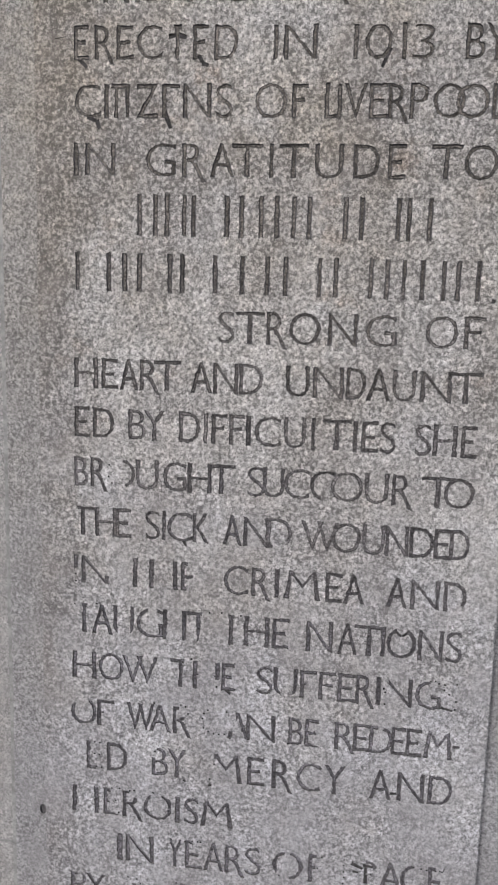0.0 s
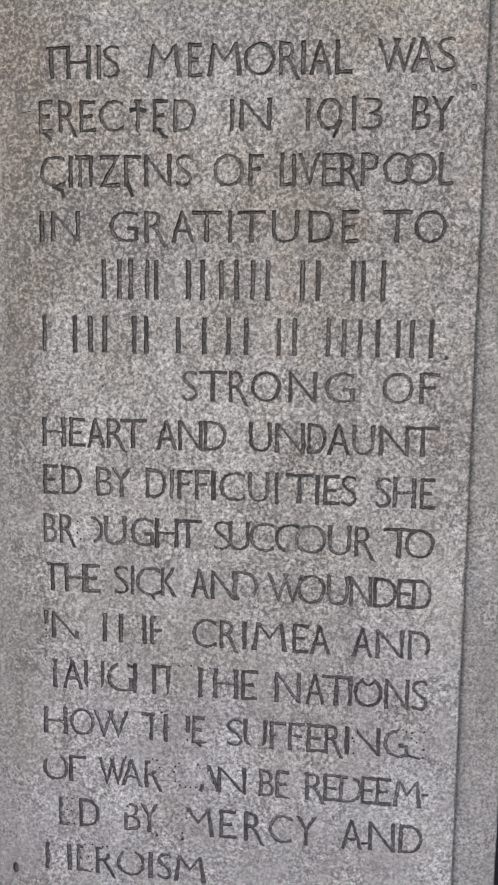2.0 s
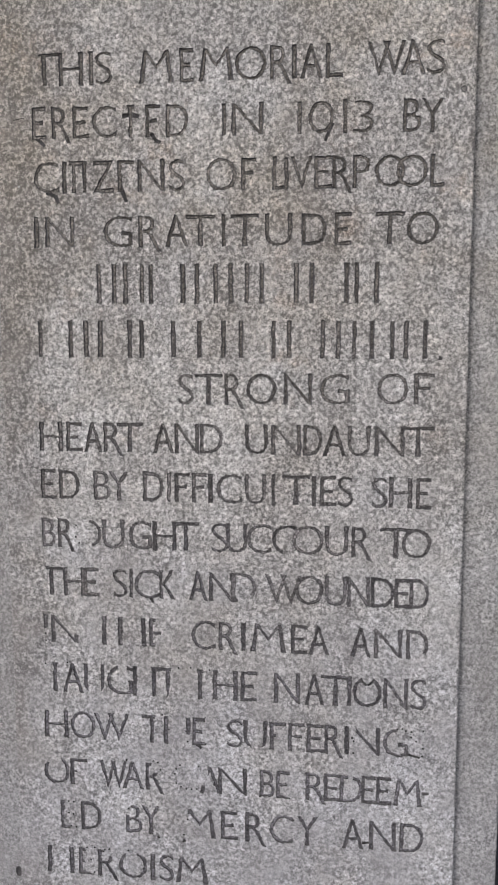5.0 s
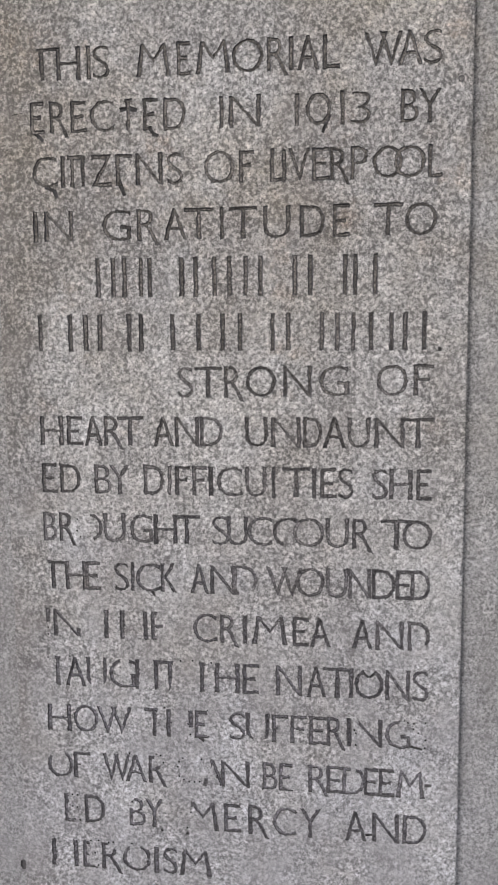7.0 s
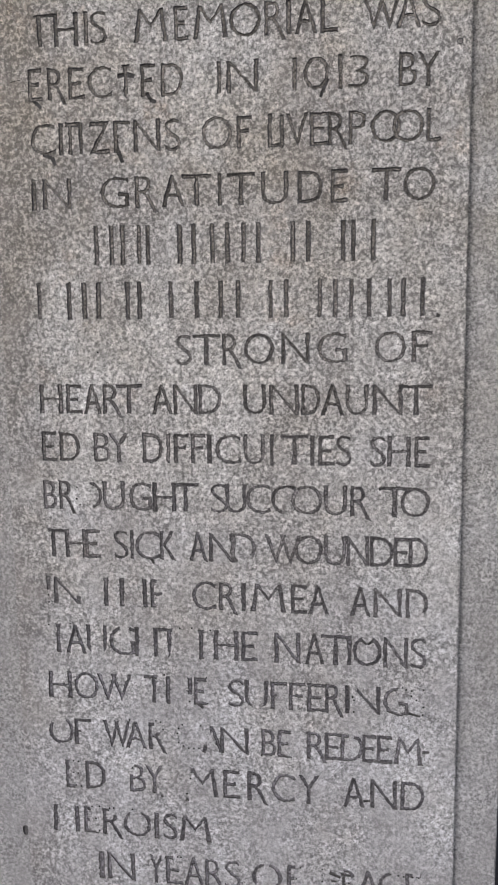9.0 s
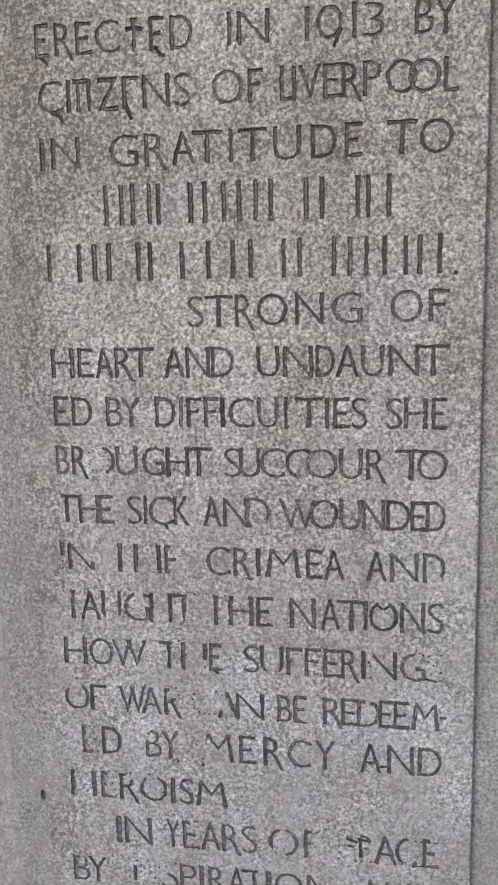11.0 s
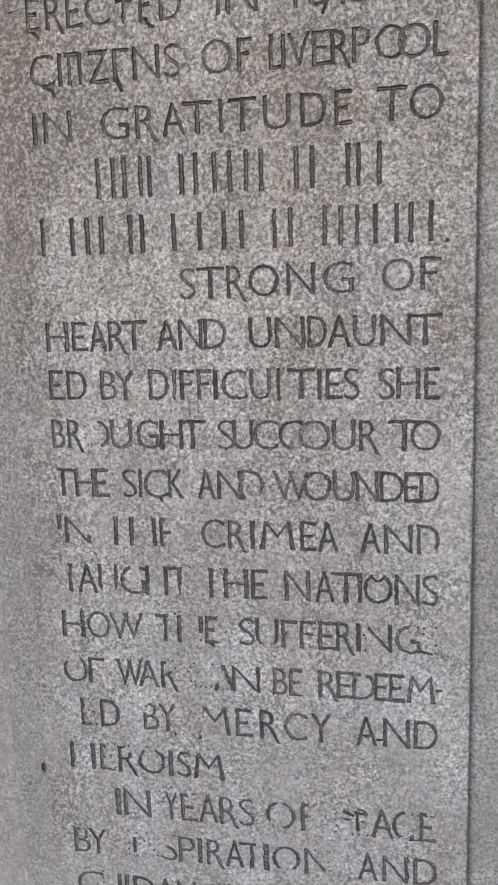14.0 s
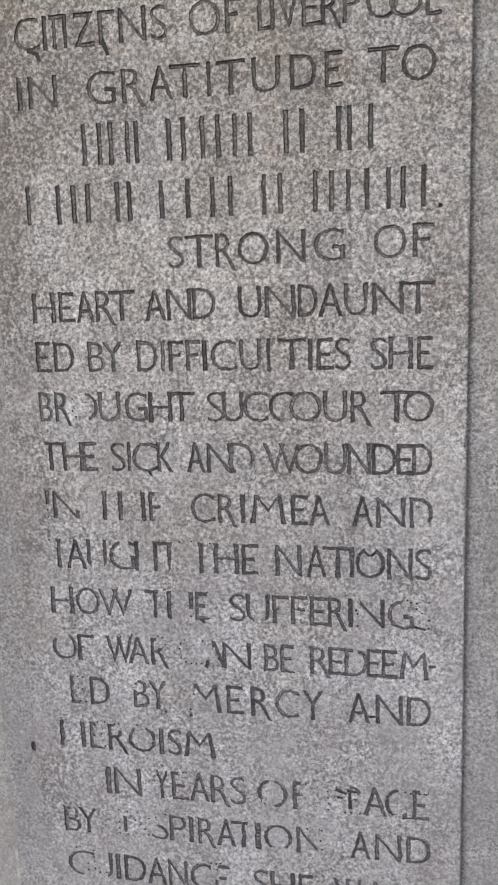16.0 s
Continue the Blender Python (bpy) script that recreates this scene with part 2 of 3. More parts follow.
def letter_shape(char, x0, x1, base, cap, worn="", weight=STROKE):
    """A letter fitted between x0 and x1 on its base line, with its worn-away pieces cut out: points (x, z) and faces."""
    if char == "|":
        k = 0.5 * (1 - weight / STROKE) + 0.05
        points, faces = [(k, 0.02), (1 - k, 0.02), (1 - k, 0.98), (k, 0.98)], [(0, 1, 2, 3)]
    else:
        v, f = raw_glyph(char, 0)
        wide = max(p[0] for p in v) - min(p[0] for p in v)
        stretch = 1.0 if char in "I1" else ((x1 - x0) / cap) / (wide / CAP)
        full = 0.5 * (STROKE * CAP / stretch ** 0.65 - STEM)
        thin = 0.5 * (weight * CAP / stretch ** 0.65 - STEM)
        v = raw_glyph(char, max(-0.045, min(0.03, full)))[0]
        lo, hi = min(p[0] for p in v), max(p[0] for p in v)
        v, f = raw_glyph(char, max(-0.045, min(0.03, thin)))
        points, faces = [((x - lo) / (hi - lo), z / CAP) for x, z in v], f
    bm = bmesh.new()
    bv = [bm.verts.new((x, 0, z)) for x, z in points]
    for f in faces:
        bm.faces.new([bv[i] for i in f])
    if char == "I":
        for v in bm.verts:
            v.co.x = 0.5 + (v.co.x - 0.5) * 0.86
    elif char != "|":
        swell(bm, SWELL * (1.0 if weight == STROKE else 0.7) * (0.3 if char in "S3" else 1.0) * cap / (x1 - x0))
    if weight == STROKE and char not in "S3":
        flare(bm, 0.03)
    if char not in "I|S3":
        tight = 1 - 2 * (SWELL * cap / (x1 - x0) + 0.02)
        for v in bm.verts:
            v.co.x = 0.5 + (v.co.x - 0.5) * tight
            if char in "EF" and 0.3 < v.co.z < 0.75 and v.co.x > 0.42:
                v.co.x = 0.42 + (v.co.x - 0.42) * 0.68
    for _ in range(3):
        long_edges = [e for e in bm.edges if (e.verts[0].co - e.verts[1].co).length > 0.09]
        bmesh.ops.subdivide_edges(bm, edges=long_edges, cuts=1)
    bmesh.ops.triangulate(bm, faces=bm.faces[:])
    for rect in (worn.split("/") if worn else ()):
        a, b, c, d = (float(k) for k in rect.split(","))
        a, b, c, d = a if a > 0.01 else -0.5, b if b > 0.01 else -0.5, c if c < 0.99 else 1.5, d if d < 0.99 else 1.5
        for co, no in (((a, 0, 0.5), (1, 0, -0.12)), ((c, 0, 0.5), (1, 0, 0.1)), ((0.5, 0, b), (0.1, 0, 1)), ((0.5, 0, d), (-0.08, 0, 1))):
            bmesh.ops.bisect_plane(bm, geom=bm.verts[:] + bm.edges[:] + bm.faces[:], plane_co=co, plane_no=no, dist=1e-4)
        gone = []
        for q in bm.faces:
            m = q.calc_center_median()
            if (m.x - a) - 0.12 * (m.z - 0.5) > 0 > (m.x - c) + 0.1 * (m.z - 0.5) and \
                    0.1 * (m.x - 0.5) + (m.z - b) > 0 > -0.08 * (m.x - 0.5) + (m.z - d):
                gone.append(q)
        bmesh.ops.delete(bm, geom=gone, context="FACES")
    bmesh.ops.triangulate(bm, faces=bm.faces[:])
    shape = []
    for v in bm.verts:
        x, z = v.co.x, v.co.z
        if char == "M":
            x = 0.5 + (x - 0.5) * (1 - 0.30 * z)
        if char == "R" and z < 0.3 and x > 0.5:
            x, z = x + 0.10 * (0.3 - z) / 0.3, z - 0.16 * (0.3 - z) / 0.3
        p = Vector((x0 + x * (x1 - x0), 0, base + z * cap))
        p += noise.noise_vector(p * 80) * 0.0010 + noise.noise_vector(p * 260) * 0.0014
        shape.append((p.x, p.z))
    bm.verts.index_update()
    tris = [tuple(v.index for v in q.verts) for q in bm.faces]
    bm.free()
    return shape, tris


def merged(*shapes):
    """Several outlines as one."""
    points, faces = [], []
    for p, f in shapes:
        at = len(points)
        points += p
        faces += [tuple(i + at for i in q) for q in f]
    return points, faces


def halves(char, x0, x1):
    """The letters that make up one: a W is two crossed Vs."""
    if char == "W":
        w = x1 - x0
        return [("V", x0, x0 + 0.60 * w), ("V", x0 + 0.40 * w, x1)]
    return [(char, x0, x1)]


def pieces_of(verts, faces):
    """Splits a mesh into its connected pieces, the largest first."""
    link = list(range(len(verts)))

    def root(i):
        while link[i] != i:
            link[i] = link[link[i]]
            i = link[i]
        return i

    for f in faces:
        for i in f[1:]:
            link[root(i)] = root(f[0])
    groups = {}
    for f in faces:
        groups.setdefault(root(f[0]), []).append(f)
    out = []
    for group in sorted(groups.values(), key=len, reverse=True):
        index = {i: k for k, i in enumerate(sorted({i for f in group for i in f}))}
        out.append(([verts[i] for i in index], [tuple(index[i] for i in f) for f in group]))
    return out


def raised(shape, faces, y, y_back):
    """A flat strip of metal of the given outline, with sides: vertices and faces."""
    count = len(shape)
    verts = [(x, y, z) for x, z in shape] + [(x, y_back, z) for x, z in shape]
    rim, out = {}, []
    for f in faces:
        a, b, c = (Vector(shape[f[i]]) for i in (0, 1, 2))
        f = tuple(f) if (b - a).cross(c - a) > 0 else tuple(reversed(f))
        out.append(f)
        for i, j in zip(f, (*f[1:], f[0])):
            rim[i, j] = True
    for i, j in list(rim):
        if (j, i) not in rim:
            out.append((i, i + count, j + count, j))
    return verts, out


def disc(x, z, r, squash=1.0, sides=9):
    turn = noise.noise(Vector((x * 50, z * 50, 1)))
    pts = [(x, z)] + [(x + r * math.cos(k * 2 * math.pi / sides + turn) * (1 + 0.2 * noise.noise(Vector((k, x * 99, z * 99)))),
                       z + squash * r * math.sin(k * 2 * math.pi / sides + turn)) for k in range(sides)]
    return pts, [(0, 1 + k, 1 + (k + 1) % sides) for k in range(sides)]


def stroke_shape(ax, az, bx, bz, w):
    """A short gouge from a to b."""
    d = Vector((bx - ax, bz - az)).normalized()
    n = Vector((-d.y, d.x)) * w / 2
    return [(ax + n.x, az + n.y), (ax - n.x, az - n.y), (bx - 0.7 * n.x, bz - 0.7 * n.y), (bx + 0.7 * n.x, bz + 0.7 * n.y)], [(0, 1, 2, 3)]


def cut_sheet(x0, x1, z0, z1, y, shapes):
    """A flat stone face with sunk shapes: the face's vertices and triangles, and for each shape the vertices and faces of its sunk bed and
    walls. shapes: (points, faces, depth)."""
    from mathutils.geometry import delaunay_2d_cdt
    pts = [Vector(p) for p in ((x0, z0), (x1, z0), (x1, z1), (x0, z1))]
    edges, solids = [(0, 1), (1, 2), (2, 3), (3, 0)], []
    for k, (sp, sf, depth) in enumerate(shapes):
        at = len(pts)
        pts += [Vector((min(max(p[0], x0 + 1e-4), x1 - 1e-4), min(max(p[1], z0 + 1e-4), z1 - 1e-4))) for p in sp]
        rim = {}
        for f in sf:
            for i, j in zip(f, (*f[1:], f[0])):
                rim[min(i, j), max(i, j)] = rim.get((min(i, j), max(i, j)), 0) + 1
            solids += [(k, pts[at + f[0]], pts[at + f[i]], pts[at + f[i + 1]]) for i in range(1, len(f) - 1)]
        edges += [(at + i, at + j) for (i, j), count in rim.items() if count == 1]
    v, _, out, _, _, _ = delaunay_2d_cdt(pts, edges, [], 0, 1e-6)
    whose = np.full(len(out), -1)
    mid = np.array([[sum(v[i].x for i in f) / 3, sum(v[i].y for i in f) / 3] for f in out])
    for k, a, b, c in solids:
        turn = [(q.x - p.x) * (mid[:, 1] - p.y) - (q.y - p.y) * (mid[:, 0] - p.x) for p, q in ((a, b), (b, c), (c, a))]
        inside = ((turn[0] >= 0) & (turn[1] >= 0) & (turn[2] >= 0)) | ((turn[0] <= 0) & (turn[1] <= 0) & (turn[2] <= 0))
        whose[inside & (whose < 0)] = k
    stone = [tuple(f) for f, w in zip(out, whose) if w < 0]
    sides = {}
    for f, w in zip(out, whose):
        for i in range(len(f)):
            sides[(f[i], f[(i + 1) % len(f)])] = w
    beds = []
    for k, (_, _, depth) in enumerate(shapes):
        index, verts, bed = {}, [], []

        def vert(i, sunk):
            if (i, sunk) not in index:
                index[i, sunk] = len(verts)
                verts.append((v[i].x, y + (depth if sunk else 0.0), v[i].y))
            return index[i, sunk]

        for f, w in zip(out, whose):
            if w != k:
                continue
            bed.append(tuple(vert(i, True) for i in f))
            for a, b in zip(f, (*f[1:], f[0])):
                if sides.get((b, a), -1) < 0:
                    bed.append((vert(a, True), vert(a, False), vert(b, False), vert(b, True)))
        beds.append((verts, bed))
    kept = sorted({i for f in stone for i in f})
    where = {i: n for n, i in enumerate(kept)}
    return [(v[i].x, y, v[i].y) for i in kept], [tuple(where[i] for i in f) for f in stone], beds


# ---- ground ----
ground = mesh_object("ground", [(-400, -400, 0), (400, -400, 0), (400, 400, 0), (-400, 400, 0)], [(0, 1, 2, 3)], ASPHALT)
tagged(ground, "dark damp asphalt paving around the memorial", "ground", kind="structure")

# pale slab out of view, added to reflect light onto the lower tablet
bounce_apron = part("pavement_slab", block(-3.0, 3.5, -1.9, 0.0, -0.05, 0.03, 0.01), granite("pale_bounce_stone", 0.75, 0.6, 0.6), None)
bounce_apron.name = "pavement"
tagged(bounce_apron, "unseen pale grey paving, added in front of the memorial to bounce light up", "pavement", kind="structure")

# ---- the pier behind the tablet, with its plain margins ----
TOP = 2.75
MARGIN = 0.014          # how far the margins lie behind the tablet's face
PIER_L, PIER_R = -0.1145, 0.6637
TAB_L, TAB_R, TAB_Z0, TAB_Z1 = -0.058, 0.595, 0.12, 2.45

pier = tagged(new("wall_pier"), "grey granite pier with plain margins beside the tablet", "pier", kind="structure")


def worn_edge(x, turn, y_face, y_back, z0, z1, inset, seed, wear=1.0, lean=0.0):
    """The rounded, slightly chipped upright arris of a stone. turn: 1 for a right edge, -1 for a left one."""
    steps = int((z1 - z0) / 0.008)
    verts, faces = [], []
    for i in range(steps + 1):
        z = z0 + (z1 - z0) * i / steps
        chip = max(0.0, noise.noise(Vector((seed, z * 26, 0))) - 0.25) * 0.006 + 0.0007 * noise.noise(Vector((seed, z * 110, 3)))
        chip *= wear
        for dx, dy in ((-inset, 0), (-0.0022 - chip, 0.0002), (-0.0007 - chip, 0.0010 + chip), (0.0, 0.0032 + chip), (0.0, y_back - y_face)):
            verts.append((x + turn * dx + (lean * (1.9 - z) if dx > -inset else 0.0), y_face + dy, z))
    for i in range(steps):
        for k in range(4):
            a, b = 5 * i + k, 5 * i + k + 5
            faces.append((a, a + 1, b + 1, b) if turn > 0 else (a, b, b + 1, a + 1))
    return verts, faces


def join(pieces):
    verts, faces = [], []
    for v, f in pieces:
        at = len(verts)
        verts += v
        faces += [tuple(i + at for i in q) for q in f]
    return verts, faces


INSET = 0.009
pocket = disc(-0.0670, 0.786, 0.0052, 1.7, 12)
front_v, front_f, beds = cut_sheet(PIER_L + INSET, PIER_R - INSET, 0.0, TOP, MARGIN, [(*pocket, 0.0035)])
pieces = [(front_v, front_f),
          worn_edge(PIER_L, -1, MARGIN, 0.45, 0.0, TOP, INSET, 5.0, 0.2),
          worn_edge(PIER_R, 1, MARGIN, 0.45, 0.0, TOP, INSET, 9.0, 0.5)]
cap_v = [(PIER_L, MARGIN, TOP), (PIER_R, MARGIN, TOP), (PIER_R, 0.45, TOP), (PIER_L, 0.45, TOP),
         (PIER_L, 0.45, 0), (PIER_R, 0.45, 0)]
pieces.append((cap_v, [(0, 1, 2, 3), (3, 2, 5, 4)]))
mesh_object("shaft", *join(pieces), PIER_STONE, pier)
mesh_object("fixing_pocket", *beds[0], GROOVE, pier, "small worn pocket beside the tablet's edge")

part("edge_pointing", block(TAB_L - 0.0016, TAB_L + 0.001, MARGIN - 0.007, MARGIN + 0.002, 0.60, 0.90, 0.0004), MORTAR, pier,
     "thin pale pointing along the tablet's edge")

# ---- the adjoining wall, of smooth rubbed blocks ----
side_wall = tagged(new("wall_side"), "smooth grey granite wall of large rubbed blocks", "wall", kind="structure")
for z0, z1 in ((0.0, 0.716), (0.722, 1.716), (1.722, 2.72)):
    part("stone_block", block(-1.6, PIER_L - 0.004, MARGIN + 0.001, 0.42, z0, z1, 0.002), ASHLAR_STONE, side_wall)
part("joint_mortar", block(-1.59, PIER_L - 0.006, MARGIN + 0.0045, 0.41, 0.01, 2.70, 0.001), MORTAR, side_wall, "pale grey mortar in the joints")
part("upright_joint", block(PIER_L - 0.0044, PIER_L + 0.0014, MARGIN + 0.0006, 0.40, 0.01, 2.70, 0.0004), MORTAR, side_wall, "pale grey mortar in the joints")

# ---- the inscribed tablet ----
# Each row: base line at x = 0, its rise over half a metre, the height of the capitals, and the letters with their left and
# right ends in millimetres and the worn-away pieces (shares of the letter's width and height).
LINES = [
    (1.9631, -0.0028, 0.0430,
     "T:-8:43:0,0,.42,1 H:38:73 I:81:87 S:90:113 M:150:198 E:206:225 M:231:280 O:279:324 R:327:354 I:356:363 A:367:397 L:401:424 W:455:504 A:498:530 S:531:555"),
    (1.8940, -0.0046, 0.0420,
     "E:-2:19 R:26:52 E:56:79 C:83:118 T:121:154:0,0,.38,1/.62,0,1,1 E:158:179:.35,0,1,.1 D:186:218 I:263:269 N:276:319 1:364:370 O:378:413 1:424:430 3:438:464 B:502:526 Y:525:555"),
    (1.8210, -0.0018, 0.0425,
     "C:-2:35 I:39:46 T:42:70:0,.8,.3,1 I:68:74 Z:83:113 E:118:142:.35,0,1,.82 N:146:184 S:190:212 O:240:284 F:289:310 L:331:353 I:347:353 V:356:385 E:387:411 R:411:436 P:438:462 O:466:508 O:494:537 L:539:559"),
    (1.7470, -0.0018, 0.0430,
     "I:-4:4 N:13:55 G:96:138 R:146:176 A:183:216 T:212:254 I:262:268 T:275:313 U:321:359 D:371:406 E:415:438 T:469:508 O:509:554"),
    (1.6702, -0.0013, 0.0540,
     "|:85:92 |:107:114 |:123:130 |:147:153 |:159:166 |:204:212 |:224:231 |:250:257 |:271:278 |:294:300 |:314:321 |:361:368 |:382:389 |:429:436 |:443:449 |:469:476"),
    (1.5950, -0.0009, 0.0515,
     "|:-2:4 |:42:49 |:64:72 |:85:93 |:128:135 |:145:152 |:190:197 |:227:234 |:261:268 |:285:292 |:331:337 |:352:359 |:398:405 |:419:426 |:441:447 |:464:471 |:492:498 |:510:517 |:535:542"),
    (1.5273, 0.0043, 0.0435,
     "S:200:222 T:223:263 R:265:292 O:295:339 N:348:388 G:397:439 O:475:519 F:525:553"),
    (1.4600, 0.0000, 0.0425,
     "H:-5:30 E:35:59 A:61:88 R:90:117 T:109:149 A:162:193 N:194:229 D:230:264 U:294:327 N:331:373 D:376:403 A:403:436 U:437:469 N:474:515 T:511:555"),
    (1.3900, -0.0018, 0.0430,
     "E:-5:18 D:22:54 B:74:100 Y:96:127 D:147:178 I:182:188 F:193:215 F:218:240 I:241:249 C:253:290 U:294:325 L:332:348:.45,0,1,.25 T:347:386 I:388:395 E:400:423 S:425:446 S:472:493 H:495:527 E:532:553"),
    (1.3180, -0.0009, 0.0430,
     "B:-6:15 R:18:42 O:40:85:0,0,.62,1 U:85:119 G:124:159 H:160:195 T:189:229 S:246:270 U:267:298 C:296:333 C:332:369:.5,0,1,.12 O:361:407 U:408:441 R:445:472 T:484:529 O:513:556"),
    (1.2450, 0.0000, 0.0430,
     "T:-16:29:0,.8,.36,1 H:25:57 E:55:79 S:100:121 I:124:130 C:131:169 K:169:193 A:213:240 N:242:279 D:275:312:.3,0,.8,.25 W:324:376 O:365:408 U:408:440 N:440:472 D:473:507 E:506:531 D:527:555"),
    (1.1720, -0.0009, 0.0430,
     "I:-8:-1:0,0,1,.5 N:4:45:.8,.35,1,1 T:68:102:0,.8,.43,1/.57,.8,1,1 H:106:148:.2,0,.8,1 E:153:175:.4,0,1,.16/.4,.85,1,1 C:215:251 R:256:282 I:289:296 M:302:355 E:361:385 A:386:416 A:446:475 N:479:519 D:524:556:.25,0,.8,.2"),
    (1.0950, 0.0009, 0.0455,
     "T:-9:24:0,.8,.43,1/.57,.8,1,1 A:19:51 U:52:84:.25,0,.78,1 G:86:128:.42,.25,.8,.8/.4,.8,.8,1 H:127:162:.2,0,.8,1 T:161:199:.58,0,1,1/0,0,.4,.8 T:211:245:0,.8,.43,1/.57,.8,1,1 H:247:284 E:288:313 N:337:375 A:381:410 T:404:448 I:442:449 O:449:493:.3,.82,.7,1 N:494:529 S:532:555"),
    (1.0220, 0.0009, 0.0430,
     "H:-11:26 O:29:69 W:66:120 T:139:171:.62,0,1,1 H:173:213:.22,0,.78,1/.7,0,1,.35 E:216:235 S:268:291 U:292:328:.35,0,.75,.3 F:331:355:.4,.4,1,.7 F:358:382 E:385:411 R:411:436 I:439:447 N:450:491:0,0,.2,1 G:494:531:.55,.75,1,1"),
    (0.9470, 0.0009, 0.0425,
     "O:-15:27:.12,.75,.72,1 F:27:54:.4,.3,1,.8 W:73:116 A:108:141 R:144:170:.3,.65,1,1 A:226:259:0,.25,.44,1/.3,.0,.6,.5 N:254:298 B:317:340 E:341:362:.4,.1,1,.35/.4,.55,1,.8 R:384:413 E:411:436 D:434:468:.3,.8,.6,1 E:465:487 E:487:509 M:511:553 -:552:562"),
    (0.8750, 0.0009, 0.0455,
     "E:10:37:.22,.12,1,1/.6,0,1,1 D:42:75 B:112:138:0,.6,.35,1 Y:137:165 M:201:251:0,0,.2,.85 E:258:284 R:295:324 C:331:367 Y:372:403 A:438:471 N:478:517 D:522:557"),
    (0.8009, -0.0041, 0.0435,
     "H:-13:29:.2,0,.8,1 E:37:60:.4,.1,1,1 R:67:97:.3,.75,.8,1 O:99:145:.22,.72,.68,1 I:149:157 S:164:186 M:188:239"),
    (0.7235, 0.0041, 0.0465,
     "I:58:68 N:72:117 Y:138:163:0,.5,.2,1/.8,.6,1,1 E:166:193:.4,.75,1,1 A:195:226 R:228:257 S:259:283 O:300:348:.35,.7,.6,1/.2,0,.5,.3 F:355:377:.5,.2,1,1 P:431:457:.5,0,1,.7/.3,.3,1,.6/0,0,.38,1 A:460:495 C:491:524:.5,.55,1,1/.45,0,.75,.1 E:531:555:.4,.8,.95,1"),
    (0.6501, 0.0044, 0.0445,
     "B:-17:12:.35,.8,.7,1 Y:8:40 N:83:121:0,0,1,.2/0,.75,1,1/.22,0,1,1 S:130:157:0,.55,1,1/0,.3,.3,1 P:159:187 I:190:198 R:205:232 A:235:265 T:258:297:.62,0,1,1 I:295:305 O:308:354:.3,0,.7,.12 N:359:400:.82,0,1,1 A:441:471 N:477:516 D:523:559"),
    (0.5710, -0.0011, 0.0465,
     "G:-17:31:.62,.0,1,.8 U:21:61:0,0,.7,1 I:65:74 D:80:117 A:118:151 N:153:185 C:189:224 E:228:253:0,.4,.3,1/0,0,.05,1/.3,.62,1,.8 S:291:315 H:317:356 E:361:384 W:415:458 A:463:493 S:498:522"),
]
HOLES = (
    "85,1548 "
    "46,1351 45,1334 50,1325 196,1141 214,1142 242,1140 -5,1185 -5,1174 27,1141 -7,1138 171,1067 235,1066 209,1027 "
    "236,1025 191,983 197,989 189,975 191,960 198,955 206,952 214,952 222,953 225,989 167,980 156,993 163,991 "
    "115,992 16,918 23,919 31,919 23,900 30,899 26,879 34,878 117,914 154,880 202,878 208,903 50,845 62,846 56,825 "
    "49,804 61,805 78,844 85,845 115,845 527,1063 535,1062 535,1054 542,1048 552,1064 552,1038 551,1026 515,1065 "
    "522,1066 367,914 451,1048 453,1043 355,971 453,1025 551,1137 317,948 143,771 166,769 174,770 185,771 190,771 "
    "76,696 90,694 76,675 76,664 76,655 96,687 103,681 111,674 89,655 126,686 137,689 124,657 118,666 153,696 "
    "128,633 29,618 29,607 29,598 18,594 18,583 30,586 38,580 49,581 0,621 6,623 224,618 232,618 239,620 233,608 "
    "408,770 408,761 408,750 409,741 408,731 356,751 363,751 369,751 375,770 442,749 448,751 455,729 442,729 "
    "433,728 510,771 521,770 529,769 542,769 548,770 551,769 398,695 396,677 398,663 376,695 312,731 "
)
GOUGES = [(0.4105, 1.9040, 0.4010, 1.8808, 0.0055), (-0.028, 1.9200, -0.012, 1.9225, 0.0011), (0.002, 1.897, 0.010, 1.890, 0.006), (0.009, 1.891, 0.016, 1.884, 0.006),
          (0.166, 1.897, 0.172, 1.888, 0.006), (0.171, 1.888, 0.179, 1.885, 0.006), (0.016, 1.8225, 0.029, 1.817, 0.006),
          (0.029, 1.818, 0.033, 1.8075, 0.0065), (0.121, 1.830, 0.130, 1.8075, 0.0070), (0.126, 1.9205, 0.137, 1.9225, 0.0065),
          (0.138, 1.9225, 0.150, 1.9195, 0.0075), (0.134, 1.9315, 0.141, 1.9325, 0.0070),
          (0.460, 1.1375, 0.4705, 1.1285, 0.0045), (0.482, 1.1375, 0.4715, 1.1285, 0.0045), (0.156, 1.246, 0.160, 1.239, 0.0050),
          (0.223, 1.024, 0.230, 1.018, 0.0055), (0.161, 0.872, 0.165, 0.870, 0.0040),
          (0.200, 0.869, 0.205, 0.868, 0.0050), (0.557, 1.5955, 0.562, 1.5945, 0.0060), (0.468, 0.8860, 0.478, 0.8870, 0.0045),
          (0.531, 1.0275, 0.548, 1.0235, 0.004), (0.419, 0.766, 0.436, 0.759, 0.006), (0.436, 0.765, 0.452, 0.7635, 0.005),
          (0.421, 0.753, 0.430, 0.752, 0.004), (0.516, 0.7275, 0.533, 0.730, 0.003), (0.441, 0.735, 0.440, 0.762, 0.006)]
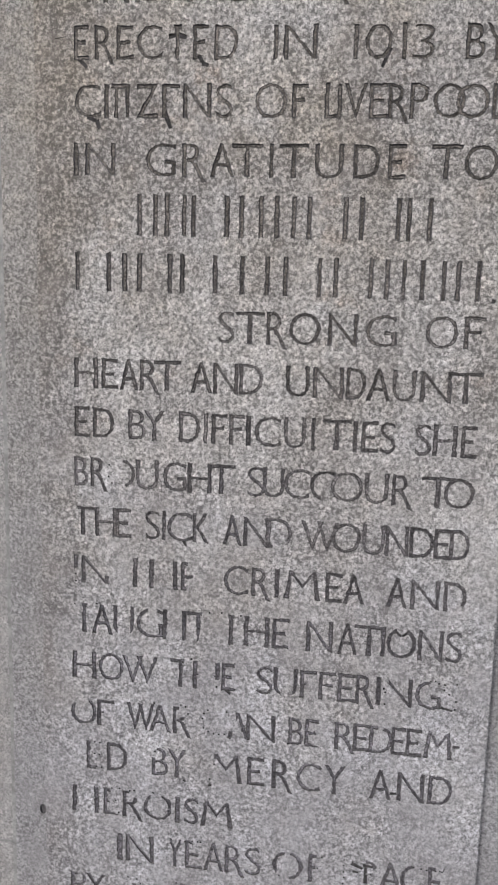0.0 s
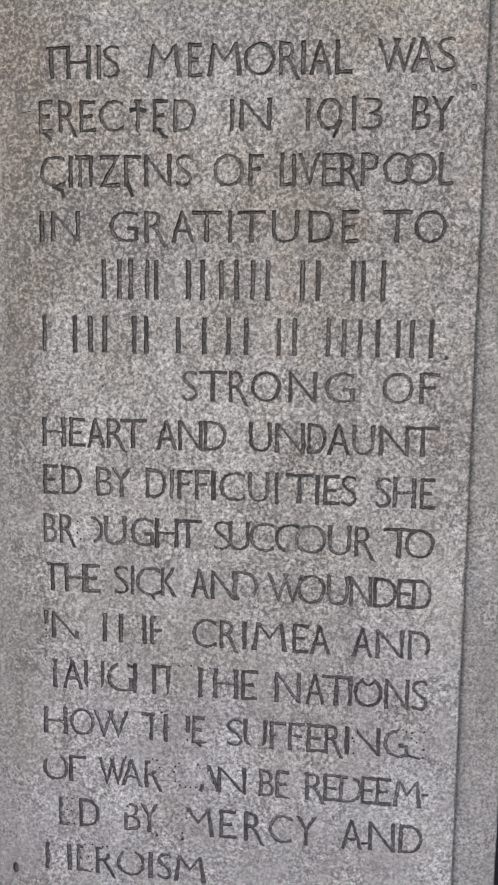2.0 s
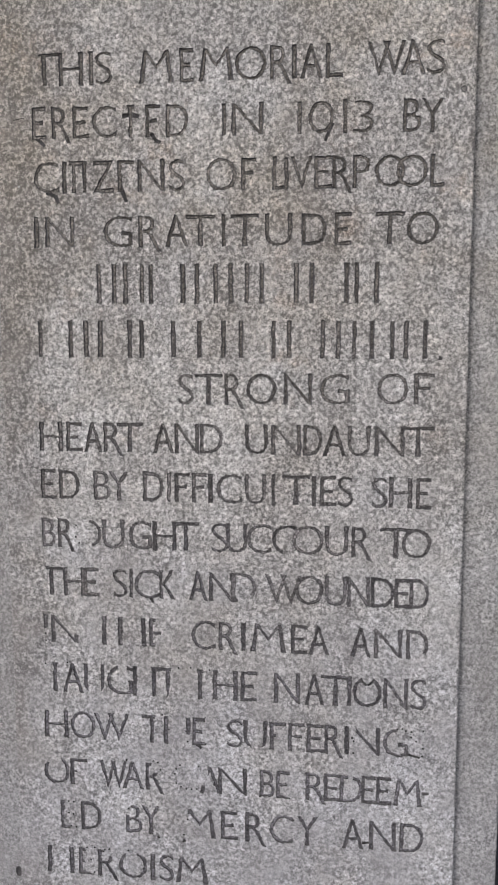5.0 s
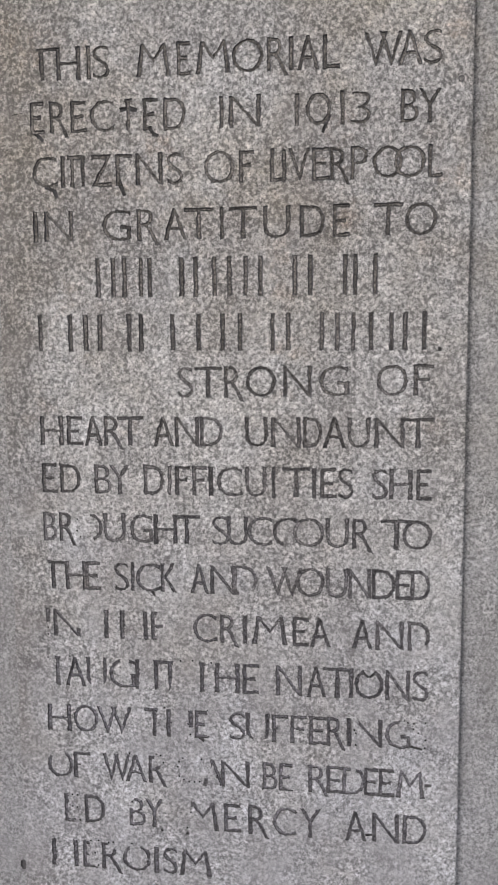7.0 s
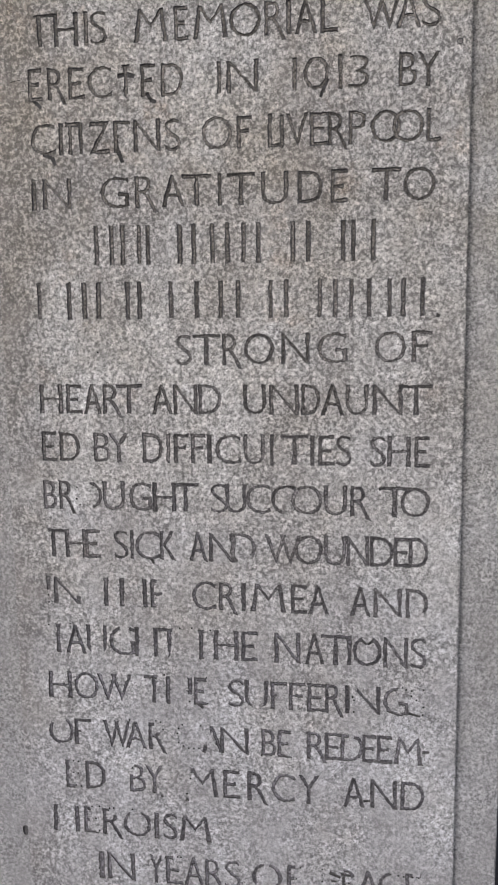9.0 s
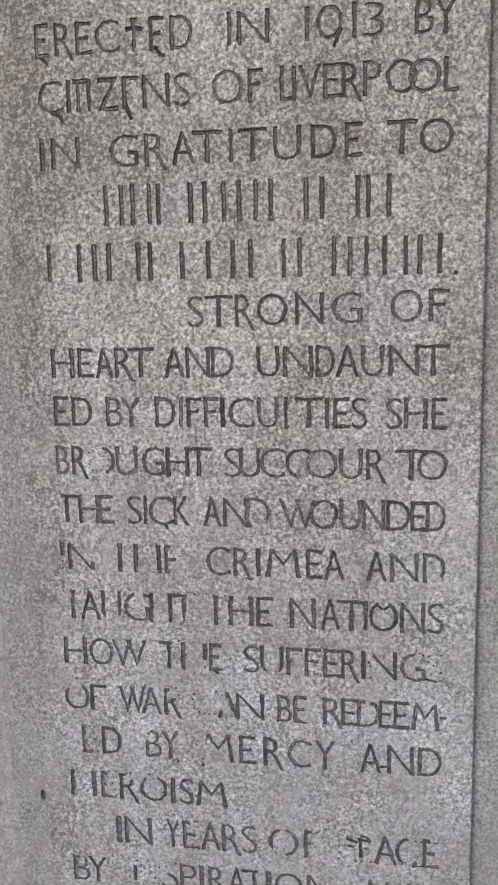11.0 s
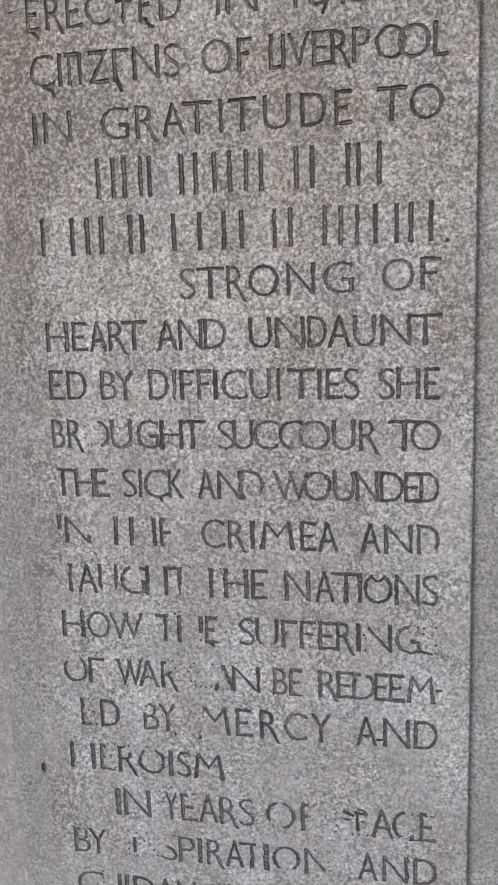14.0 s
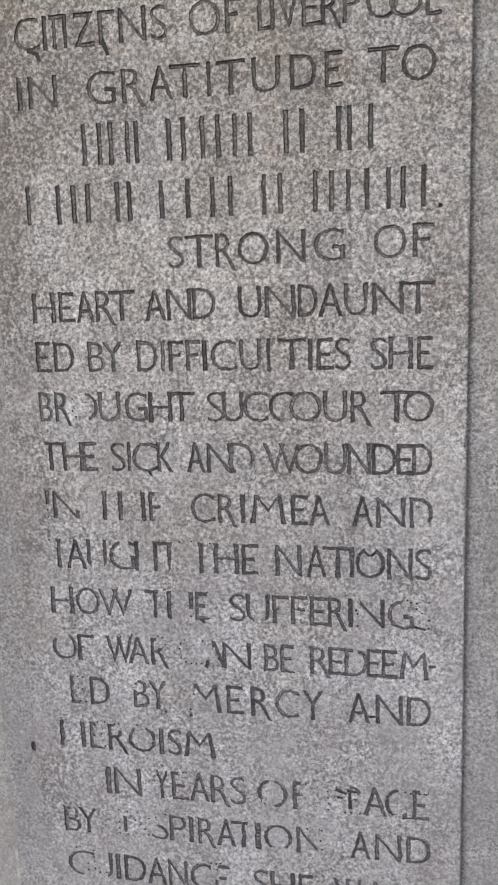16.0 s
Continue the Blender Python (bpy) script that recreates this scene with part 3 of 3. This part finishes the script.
CHIPS = [(0.128, 1.580, 3.8), (0.118, 1.571, 4.4), (0.121, 1.564, 3.2), (-0.023, 1.832, 2.6), (-0.028, 1.791, 1.8), (0.079, 1.589, 2.8),
         (0.040, 0.750, 4.4), (0.053, 0.754, 5.0), (0.047, 0.757, 3.2), (0.022, 0.740, 4.0), (0.014, 0.742, 3.0), (-0.024, 2.039, 2.4),
         (-0.010, 2.033, 2.0), (0.024, 1.683, 1.8), (0.575, 1.98, 2.0)]
tablet = tagged(new("memorial_tablet"), "pale speckled granite tablet with weathered inlaid lead lettering, some letters lost", "memorial tablet")
tablet.location = (0, 0, 0)

holes = [tuple(int(k) / 1000 for k in h.split(",")) for h in HOLES.split()]
rows = sorted(LINES, key=lambda row: -row[0])
limits = [TAB_Z1] + [(a[0] + b[0] + b[2]) / 2 - 0.002 for a, b in zip(rows, rows[1:])] + [TAB_Z0]
slab = []
for (base, rise, cap, text), z1, z0 in zip(rows, limits, limits[1:]):
    shapes, names, strips = [], [], []
    for token in text.split():
        char, left, right, *worn = token.split(":")
        x0, x1 = int(left) / 1000, int(right) / 1000
        level = base + rise * (x0 + x1)
        deep = 0.0024 + 0.0008 * noise.noise(Vector((x0 * 30, base * 30, 2)))
        if char == "-":
            shapes.append((*stroke_shape(x0, level + cap * 0.5, x1, level + cap * 0.5, 0.005), deep))
            strips.append(None)
        else:
            gone = worn[0] if worn else ""
            made = halves(char, x0, x1)
            shapes.append((*merged(*(letter_shape(c, a, b, level, cap, gone) for c, a, b in made)), deep))
            top = 0.0008 + 0.00035 * (len(shapes) % 3) + 0.0003 * noise.noise(Vector((x0 * 20, base * 20, 5)))
            strips.append([raised(*letter_shape(c, a, b, level, cap, gone, INLAY), top + 0.00017 * k, deep + 0.001)
                           for k, (c, a, b) in enumerate(made)])
        names.append("inlay_bar" if char == "|" else "letter")
    for x, z in holes:
        if z0 + 0.003 < z < z1 - 0.003:
            shapes.append((*disc(x, z, 0.0014 + 0.0004 * noise.noise(Vector((x * 70, z * 70, 0)))), 0.006))
            names.append("drill_hole")
            strips.append(None)
    for x, z, r in CHIPS:
        if z0 + 0.005 < z < z1 - 0.005:
            bx, bz = x + r / 1000 * math.cos(x * 900), z + r / 1000 * math.sin(x * 900)
            shapes.append((*stroke_shape(x, z, bx, bz, r / 1300), 0.0004))
            names.append("chip")
            strips.append(None)
    if z0 < 1.941 < z1:
        ring = [(0.579 + r * math.cos(k * math.pi / 7), 1.941 + r * math.sin(k * math.pi / 7)) for r in (0.0026, 0.0042) for k in range(14)]
        shapes.append((ring, [(k, (k + 1) % 14, 14 + (k + 1) % 14, 14 + k) for k in range(14)], 0.0015))
        names.append("drill_ring")
        strips.append(None)
    for ax, az, bx, bz, w in GOUGES:
        if z0 + 0.003 < min(az, bz) and max(az, bz) < z1 - 0.003:
            shapes.append((*stroke_shape(ax, az, bx, bz, w), 0.0025))
            names.append("gouge")
            strips.append(None)
    v, f, beds = cut_sheet(TAB_L + INSET, TAB_R - INSET, z0, z1, 0.0, shapes)
    slab.append((v, f))
    for name, bed, strip in zip(names, beds, strips):
        grooves = []
        for k, piece in enumerate(pieces_of(*bed)):
            if len(piece[1]) > 5 or name in ("drill_ring", "chip", "gouge"):
                own = name if k == 0 or name != "letter" else "letter_fragment"
                grooves.append(mesh_object(own, *piece, {"drill_hole": HOLE_BLACK, "gouge": GOUGE_DARK, "chip": FRESH}.get(name, GROOVE), tablet))
        for bits in strip or ():
            for piece in pieces_of(*bits):
                mid = sum((Vector(q) for q in piece[0]), Vector()) / max(1, len(piece[0]))
                home = min(grooves, key=lambda g: min((Vector(q.co) - mid).length for q in g.data.vertices)) if grooves else None
                if home:
                    mesh_object("lead_strip", *piece, LEAD, home, "dull grey lead strip")
slab.append(worn_edge(TAB_L, -1, 0.0, MARGIN + 0.01, TAB_Z0, TAB_Z1, INSET, 1.0))
slab.append(worn_edge(TAB_R, 1, 0.0, MARGIN + 0.01, TAB_Z0, TAB_Z1, INSET, 2.0, 1.1, 0.0052))
b = MARGIN + 0.01
slab.append(([(TAB_L, 0, TAB_Z1), (TAB_R - 0.003, 0, TAB_Z1), (TAB_R - 0.003, b, TAB_Z1), (TAB_L, b, TAB_Z1),
              (TAB_L, 0, TAB_Z0), (TAB_R + 0.009, 0, TAB_Z0), (TAB_R + 0.009, b, TAB_Z0), (TAB_L, b, TAB_Z0)],
             [(0, 1, 2, 3), (4, 7, 6, 5), (3, 2, 6, 7)]))
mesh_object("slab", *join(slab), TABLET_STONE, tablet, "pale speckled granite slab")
